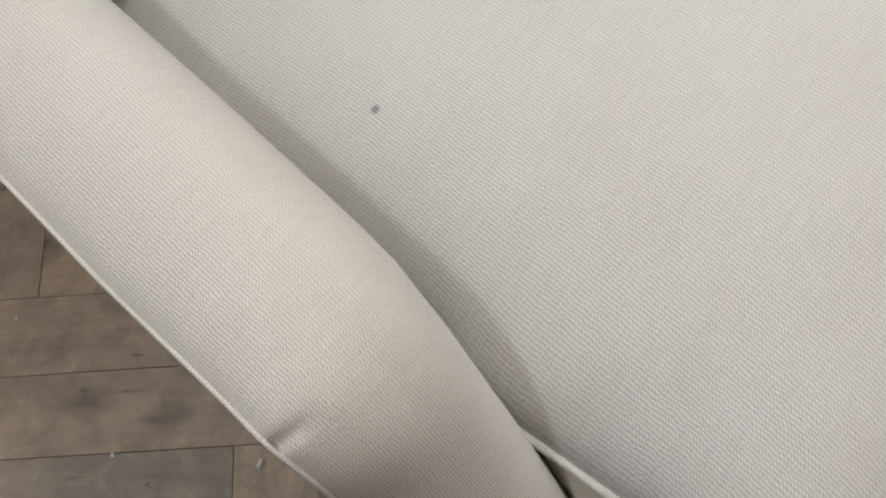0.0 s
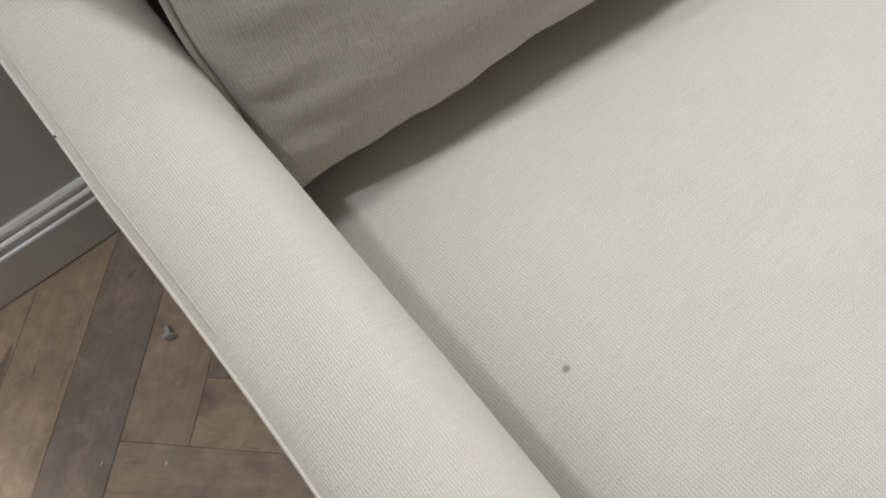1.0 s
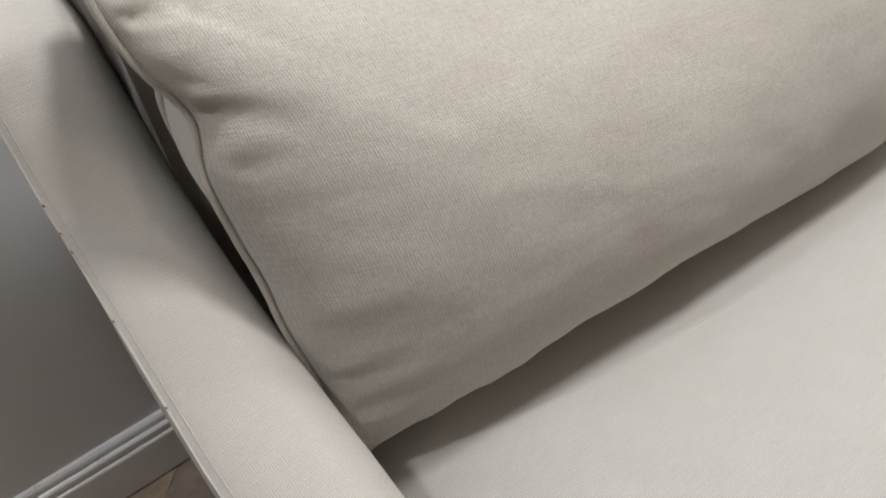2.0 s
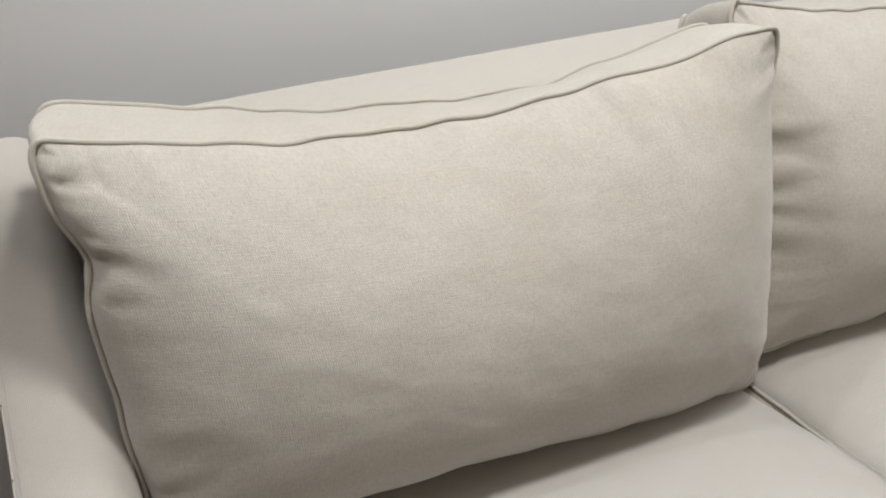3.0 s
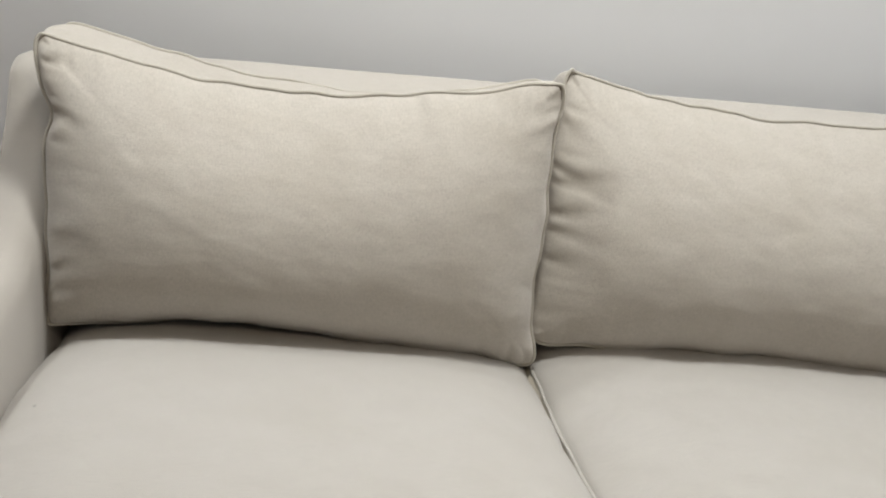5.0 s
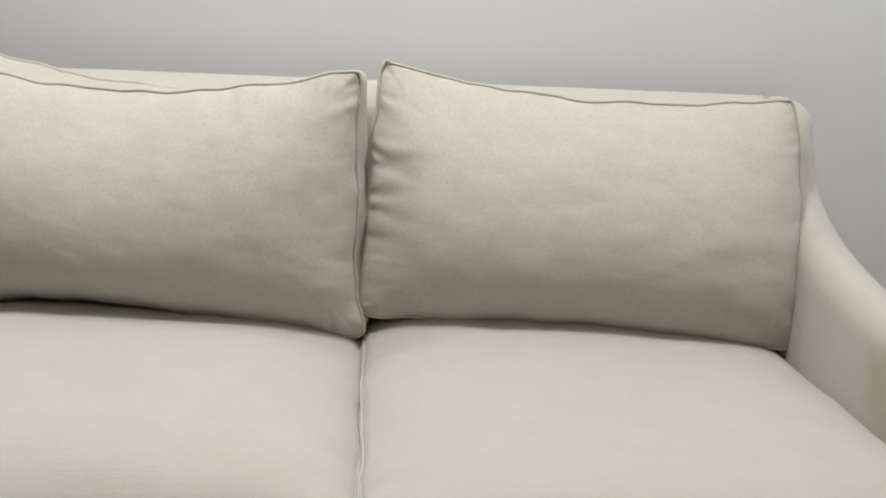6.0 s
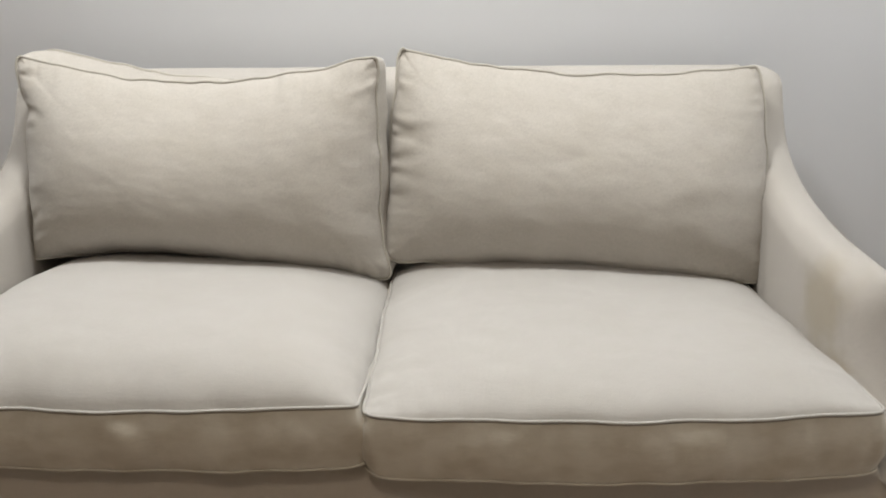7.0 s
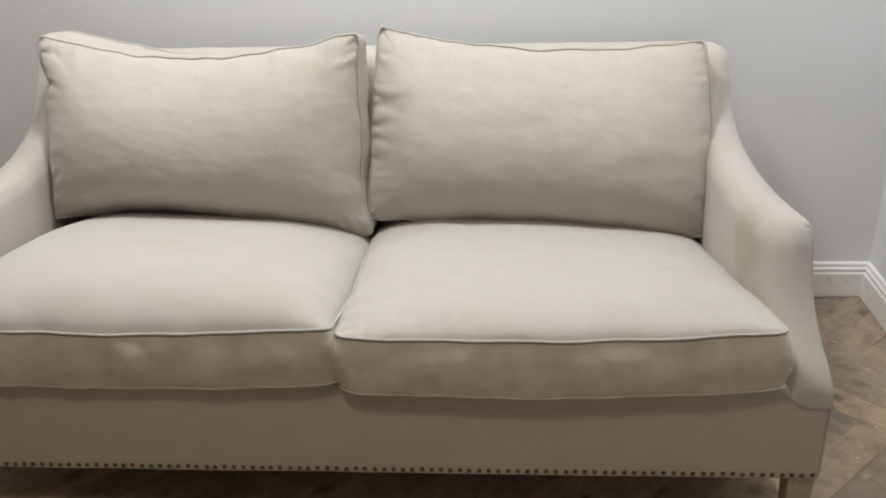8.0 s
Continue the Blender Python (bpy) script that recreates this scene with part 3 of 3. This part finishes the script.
    for t in np.linspace(0, 1, 8):
        row = edge.copy()
        row[:, 1] = edge[:, 1] * (1 - t) + np.interp(s, [0, 0.72, 0.85, 1], [0.995, 0.26, 0.12, 0.034]) * t
        row[:, 2] = edge[:, 2] * (1 - t) + 0.30 * t
        row[:, 0] = edge[:, 0] - 0.003 * math.sin(math.pi * t)
        rows.append(row)
    grid = np.stack(rows, 1)
    metres = grid[..., 1:].reshape(-1, 2)
    grid[..., 0] *= sign
    mesh_part("outer_panel", grid.reshape(-1, 3), grid_faces(n, 8, sign > 0), FABRIC_FRAME, pad, metres)
    # flat welt along the outer edge
    q = edge.copy()
    q[:, 0] += 0.0005
    q[:, 0] *= sign
    v, f, uv = tube(q, 0.0012, 8, False)
    mesh_part("arm_welt", v, f, FABRIC_FRAME, pad, uv)


arm(1)
arm(-1)


def profile_part(name, profile, x0, x1, mat, parent, count=90, wob=0.0012, seed=0, ends=True, taper=lambda y: 1.0):
    """A (y, z) outline drawn out along x."""
    p = np.asarray(profile, float)
    xs = np.linspace(x0, x1, count)
    v = np.array([[(x * taper(y), y, z) for y, z in p] for x in xs])
    bumps = fractal(v.reshape(-1, 3), 6.0, seed, 3).reshape(v.shape[:2])
    v[..., 1] += bumps * wob
    v[..., 2] += bumps * wob * 0.6
    run = np.r_[0, np.cumsum(np.linalg.norm(np.diff(p, axis=0), axis=1))]
    metres = np.stack(np.broadcast_arrays(xs[:, None], run[None]), -1).reshape(-1, 2)
    faces = grid_faces(count, len(p), False)
    if ends:
        m = len(p)
        faces += [tuple(range(m)), tuple(range((count - 1) * m, count * m))[::-1]]
    return mesh_part(name, v.reshape(-1, 3), faces, mat, parent, metres)


def rounded(points, radius, steps=5):
    """An open outline with its inner corners rounded."""
    p = [np.array(q, float) for q in points]
    out = [p[0]]
    for a, b, c, r in zip(p, p[1:], p[2:], radius):
        u, w = (a - b) / np.linalg.norm(a - b), (c - b) / np.linalg.norm(c - b)
        s, e = b + u * r, b + w * r
        for t in np.linspace(0, 1, steps):
            out.append((1 - t) ** 2 * s + 2 * t * (1 - t) * b + t * t * e)
    out.append(p[-1])
    return np.array(out)


back_outline = rounded([(0.80, 0.30), (0.868, 0.790), (0.995, 0.806), (0.990, 0.30), (0.990, 0.148)], (0.035, 0.018, 0.01))
profile_part("backrest", back_outline, -0.808, 0.808, FABRIC_FRAME, SOFA, seed=11)
rail_outline = rounded([(0.985, 0.150), (0.045, 0.148), (0.033, 0.152), (0.034, 0.36), (0.10, SEAT_Z), (0.9, SEAT_Z - 0.01)], (0.004, 0.006, 0.02, 0.02))
front_rail = profile_part("front_rail", rail_outline, -HALF, HALF, FABRIC_RAIL, SOFA, count=240, seed=21, wob=0.0008, taper=lambda y: float(np.interp(y, [0.03, 0.12, 0.26, 0.6, 1.0], [1.0, 0.990, 0.974, 0.964, 0.955])))
# the deck is padded up to the feet of the arms
for v in front_rail.data.vertices:
    if v.co.z > 0.34:
        v.co.z += 0.009 * min(1.0, max(0.0, (0.858 - abs(v.co.x)) / 0.008))
cover = part("dust_cover", box((-0.86, 0.06, 0.152), (0.86, 0.97, 0.156)), DARK_CLOTH, SOFA, "black dust cover cloth")


def leg(x, y):
    bm = box((x - 0.027, y - 0.027, 0.0), (x + 0.027, y + 0.027, 0.150), 0.003)
    for v in bm.verts:
        k = 1 - 0.22 * (1 - v.co.z / 0.150)
        v.co.x, v.co.y = x + (v.co.x - x) * k, y + (v.co.y - y) * k
    layer = bm.loops.layers.uv.new("grain")
    for f in bm.faces:
        for loop in f.loops:
            loop[layer].uv = (loop.vert.co.z, loop.vert.co.x + loop.vert.co.y)
    part("leg", bm, LEG_WOOD, SOFA, "square tapered pale wooden leg")


for lx in (-0.914, 0.914):
    leg(lx, 0.072)
    leg(lx * 0.935, 0.950)

# domed upholstery nails along the foot of the front rail
nail = bmesh.new()
bmesh.ops.create_uvsphere(nail, u_segments=10, v_segments=6, radius=0.0054)
for v in nail.verts:
    v.co.y = -abs(v.co.y) * 0.62 if v.co.y < 0 else 0.0
bmesh.ops.remove_doubles(nail, verts=nail.verts, dist=0.0001)
nail_mesh = bpy.data.meshes.new("nail_head")
nail.to_mesh(nail_mesh)
nail.free()
nail_mesh.materials.append(BRONZE)
nail_mesh.polygons.foreach_set("use_smooth", np.ones(len(nail_mesh.polygons), bool))
for i in range(97):
    ob = new("nail_head", nail_mesh)
    ob.parent = front_rail
    ob.location = (0.928 - i * 0.01927 + random.uniform(-0.0012, 0.0012), 0.0325 - 0.5, 0.1625 + random.uniform(-0.001, 0.001))

# ---- loose cushions ----
MATS = (FABRIC_BACK, FABRIC_CORD)
left_back = thing("back_cushion", (-0.41, 0.72, 0.46), "plump pale beige linen back cushion with piped edges, slumped and creased", "cushion", "back cushions of the sofa")
cushion(left_back,
        [(-0.806, 0.622, 0.456), (-0.001, 0.631, 0.409), (-0.017, 0.708, 0.900), (-0.826, 0.782, 0.892)],
        [(0.018, 0.12, 0.02), (0, 0.12, 0.03), (-0.006, 0.105, -0.030), (0.012, 0.105, -0.014)],
        [(0, 0, 0.040), (-0.020, 0, 0), (0, 0.03, -0.072), (0.010, 0, 0)], 0.150, MATS, 1, piping=0.0031, corner_round=0.011, lean=(0.6, 1, 0.9, 1), rear_lean=(0.6, 1, 1.2, 1), power=3.4, flat=2.0, roundness=0.74,
        folds=[(0.01, 0.728, 0.08, -8, 0.007), (0.02, 0.89, 0.07, 12, 0.006), (0.02, 0.80, 0.05, 16, 0.003), (0.02, 0.66, 0.06, 10, 0.003), (0.02, 0.34, 0.08, -12, 0.003), (0.02, 0.22, 0.11, 6, 0.004), (0.02, 0.11, 0.10, 20, 0.004), (0.985, 0.92, 0.06, 205, 0.004), (0.73, 0.985, 0.12, 262, 0.003), (0.985, 0.84, 0.05, 190, 0.003), (0.985, 0.30, 0.05, 172, 0.003)], waves=0.011, kinks=[(False, 0.728, 0.030, 0.014), (False, 0.93, 0.03, -0.004)], crown_shift=0.25, side_fill=(-0.010, 0.014, 0, 0.0))
right_back = thing("back_cushion", (0.41, 0.74, 0.46), "plump pale beige linen back cushion with piped edges leaning upright", "cushion", "back cushions of the sofa")
cushion(right_back,
        [(-0.022, 0.646, 0.445), (0.832, 0.620, 0.402), (0.822, 0.856, 0.845), (0.014, 0.834, 0.899)],
        [(0, 0.12, -0.02), (0, 0.12, -0.02), (0, 0.09, -0.05), (0, 0.09, -0.05)],
        [(0, 0, 0.022), (-0.002, 0, 0), (0, 0.0, -0.055), (0.002, 0, 0)], 0.128, MATS, 9, piping=0.0031, lean=(1, 1, 0.9, 1), rise=(1.25, 1.25, 0.6, 1.25), power=3.4, flat=2.0, roundness=0.80,
        folds=[(0.01, 0.645, 0.13, -9, 0.010), (0.01, 0.575, 0.12, 3, 0.009), (0.01, 0.49, 0.10, 9, 0.008), (0.01, 0.41, 0.08, -6, 0.007), (0.01, 0.32, 0.08, 12, 0.006), (0.01, 0.80, 0.06, -14, 0.004), (0.985, 0.80, 0.05, 190, 0.003), (0.985, 0.5, 0.05, 185, 0.003), (0.985, 0.15, 0.06, 170, 0.004), (0.30, 0.97, 0.09, 255, 0.002)], crown_shift=0.14)

SEATS = (FABRIC_SEAT, FABRIC_PIPING, FABRIC_BOXING)
SEAT_DEPTH = [(0, -0.002, -0.118), (0.008, -0.002, -0.118), (0, 0, -0.04), (0, 0, -0.04)]
left_seat = thing("seat_cushion", (-0.42, 0.42, 0.36), "pale beige linen box seat cushion with a small dark speck", "cushion", "seat cushions of the sofa")
cushion(left_seat,
        [(-0.828, 0.012, 0.500), (0.001, 0.009, 0.501), (0.004, 0.845, 0.340), (-0.806, 0.845, 0.354)], SEAT_DEPTH,
        [(0, -0.004, -0.010), (-0.002, 0, -0.016), (0, 0, 0.01), (0.002, 0, 0.006)], 0.099, SEATS, 17, rear_dip=0.023, rear_bulge=0.0, wrinkle=0.55, piping=0.0027, corner_round=0.007, hem=0.05, fill=0.017, crumple=0.004, names=("top_panel", "boxing", "bottom_panel"), power=4.0, flat=5.0, n=90, m=90)
right_seat = thing("seat_cushion", (0.42, 0.42, 0.36), "pale beige linen box seat cushion, soiled along its front", "cushion", "seat cushions of the sofa")
cushion(right_seat,
        [(0.009, -0.006, 0.492), (0.838, 0.002, 0.502), (0.810, 0.845, 0.332), (0.005, 0.845, 0.377)], SEAT_DEPTH,
        [(0, -0.008, -0.008), (0.0, 0, -0.008), (0, 0, 0.01), (-0.004, 0, -0.012)], 0.060, SEATS, 23, rear_bulge=0.0, wrinkle=1.1, piping=0.0027, corner_round=0.014, hem=0.05, fill=0.017, crumple=0.005, names=("top_panel", "boxing", "bottom_panel"), power=4.0, flat=5.0, n=90, m=90)

# ---- litter on the floor ----


def chip(place, size, turn, mat, label):
    bm = bmesh.new()
    bmesh.ops.create_icosphere(bm, subdivisions=2, radius=size)
    for v in bm.verts:
        k = 1 + 0.5 * noise.noise(v.co * (1.4 / size) + Vector(place) * 9)
        v.co = Vector((v.co.x * k, v.co.y * 0.55 * k, v.co.z * 0.32 * k))
    low = min(v.co.z for v in bm.verts)
    bmesh.ops.translate(bm, verts=bm.verts, vec=(0, 0, -low))
    bmesh.ops.rotate(bm, verts=bm.verts, matrix=Matrix.Rotation(radians(turn), 3, "Z"))
    bmesh.ops.translate(bm, verts=bm.verts, vec=place)
    ob = part("paint_chip", bm, mat)
    return tagged(ob, label, "debris", "litter on the floor")


chip((1.235, 0.807, 0.0006), 0.007, 150, CHIP, "small white chip lying on the wooden floor")
chip((1.2118, 0.4164, 0.0006), 0.0035, 80, CHIP, "tiny white crumb lying on the wooden floor")
chip((1.128, 0.297, 0.0006), 0.004, 30, CHIP, "tiny white crumb lying on the wooden floor")
chip((-1.1084, 0.7876, 0.0006), 0.0024, 10, CHIP, "tiny white crumb lying on the wooden floor")
chip((-1.0465, 0.7345, 0.0006), 0.0028, 30, CHIP, "tiny white crumb lying on the wooden floor")
chip((-1.0722, 0.5357, 0.0006), 0.0032, 75, CHIP, "tiny white crumb lying on the wooden floor")
chip((-0.9723, 0.4108, 0.0006), 0.0055, 20, CHIP, "small white chip lying on the wooden floor")


def thread(points, label):
    """A stray sewing thread lying on the floor."""
    v, f, _ = tube(smooth_curve(points, 40), 0.0005, 6, False)
    ob = mesh_part("thread", v, f, CHIP)
    return tagged(ob, label, "thread")


thread([(0.499, 0.225, 0.0006), (0.494, 0.205, 0.0006), (0.488, 0.186, 0.0006), (0.484, 0.168, 0.0006), (0.478, 0.150, 0.0006)], "stray white sewing thread lying on the wooden floor")


def screw(place, turn):
    """A short pan-head screw lying on its side."""
    bm = bmesh.new()
    rows = [(-0.008, 0.0), (-0.008, 0.0042), (-0.0065, 0.0052), (-0.005, 0.0052), (-0.0045, 0.0022)]
    for i in range(7):
        rows += [(-0.004 + i * 0.0017, 0.0024), (-0.0032 + i * 0.0017, 0.0016)]
    rows += [(0.0085, 0.0)]
    rings = [[bm.verts.new((x, r * math.cos(a), r * math.sin(a) + 0.004)) for a in np.linspace(0, 2 * math.pi, 12, endpoint=False)] for x, r in rows if r > 0]
    for p, q in zip(rings, rings[1:]):
        for i in range(12):
            bm.faces.new((p[i], p[(i + 1) % 12], q[(i + 1) % 12], q[i]))
    bm.faces.new(rings[0][::-1])
    bm.faces.new(rings[-1])
    bmesh.ops.scale(bm, verts=bm.verts, vec=(1.2, 1.6, 1.6))
    low = min(v.co.z for v in bm.verts)
    bmesh.ops.translate(bm, verts=bm.verts, vec=(0, 0, -low))
    bmesh.ops.rotate(bm, verts=bm.verts, matrix=Matrix.Rotation(radians(turn), 3, "Z"))
    bmesh.ops.translate(bm, verts=bm.verts, vec=place)
    ob = part("screw", bm, STEEL)
    return tagged(ob, "short steel screw lying on the wooden floor", "screw")


screw((-0.956, 0.883, 0.0002), 70)

# ---- herringbone floor ----
floor = part("floor", box((LEFT_X, FRONT_Y, -0.05), (WALL_X, WALL_Y, -0.004)), JOINT)
tagged(floor, "herringbone parquet of grey-brown knotty oak", "floor", kind="structure")
PLANK_L, PLANK_W, GAP = 0.5, 0.09, 0.0005


def plank_bmesh(turn=0.0, x=0.0, y=0.0):
    """One plank with eased upper edges, laid at a place; its grain runs along it."""
    bm = bmesh.new()
    a, b, e = (PLANK_L - GAP) / 2, (PLANK_W - GAP) / 2, 0.0005
    rings = [(a, b, -0.006), (a, b, -e), (a - e, b - e, 0.0)]
    loops = [[bm.verts.new((sx * p, sy * q, z)) for sx, sy in ((-1, -1), (1, -1), (1, 1), (-1, 1))] for p, q, z in rings]
    for lo, hi in zip(loops, loops[1:]):
        for i in range(4):
            bm.faces.new((lo[i], lo[(i + 1) % 4], hi[(i + 1) % 4], hi[i]))
    bm.faces.new(loops[-1])
    layer = bm.loops.layers.uv.new("grain")
    for f in bm.faces:
        for loop in f.loops:
            loop[layer].uv = loop.vert.co.xy
    bmesh.ops.rotate(bm, verts=bm.verts, matrix=Matrix.Rotation(turn, 3, "Z"))
    bmesh.ops.translate(bm, verts=bm.verts, vec=(x, y, 0))
    return bm


def inside(x, y, reach=0.0):
    return LEFT_X + reach < x < WALL_X - reach and FRONT_Y + reach < y < WALL_Y - reach


plank_data = bpy.data.meshes.new("plank")
bm = plank_bmesh()
bm.to_mesh(plank_data)
bm.free()
plank_data.materials.append(OAK)
S0, D0, W, N = -0.279, 1.750, PLANK_W * math.sqrt(2), PLANK_L / PLANK_W
far_verts, far_faces, far_uvs = [], [], []
for col in range(-8, 9):
    for k in range(-60, 61):
        for lengthwise in (True, False):
            # s = x + y and d = y - x of the plank's middle
            if lengthwise:
                s, d, turn = -k + N / 2, k + 0.5, radians(45)
            else:
                s, d, turn = -k - 0.5, k + 1 - N / 2, radians(135)
            s, d = S0 + (s + col * N) * W, D0 + (d + col * N) * W
            x, y = (s - d) / 2, (s + d) / 2
            if not inside(x, y, -0.25):
                continue
            whole = inside(x, y, 0.21)
            near = -1.75 < x and -1.2 < y
            if whole and near:
                ob = new("plank", plank_data)
                ob.parent, ob.location, ob.rotation_euler = floor, (x, y, random.uniform(-0.0003, 0.0)), (0, 0, turn)
                continue
            bm = plank_bmesh(turn, x, y)
            for at, out in (((LEFT_X, 0, 0), (-1, 0, 0)), ((WALL_X, 0, 0), (1, 0, 0)), ((0, FRONT_Y, 0), (0, -1, 0)), ((0, WALL_Y, 0), (0, 1, 0))):
                bmesh.ops.bisect_plane(bm, geom=bm.verts[:] + bm.edges[:] + bm.faces[:], plane_co=at, plane_no=out, clear_outer=True)
            if not bm.faces:
                bm.free()
                continue
            if near:
                me = bpy.data.meshes.new("plank")
                bm.to_mesh(me)
                me.materials.append(OAK)
                new("plank", me).parent = floor
            else:
                layer = bm.loops.layers.uv.active
                base = len(far_verts)
                bm.verts.index_update()
                far_verts += [tuple(v.co) for v in bm.verts]
                for f in bm.faces:
                    far_faces.append([base + v.index for v in f.verts])
                    far_uvs += [tuple(loop[layer].uv) for loop in f.loops]
            bm.free()
me = bpy.data.meshes.new("planks")
me.from_pydata(far_verts, [], far_faces)
layer = me.uv_layers.new(name="grain")
layer.data.foreach_set("uv", np.asarray(far_uvs, float).ravel())
me.materials.append(OAK)
rest = new("planks", me)
rest.parent = floor
tagged(rest, kind="stuff")
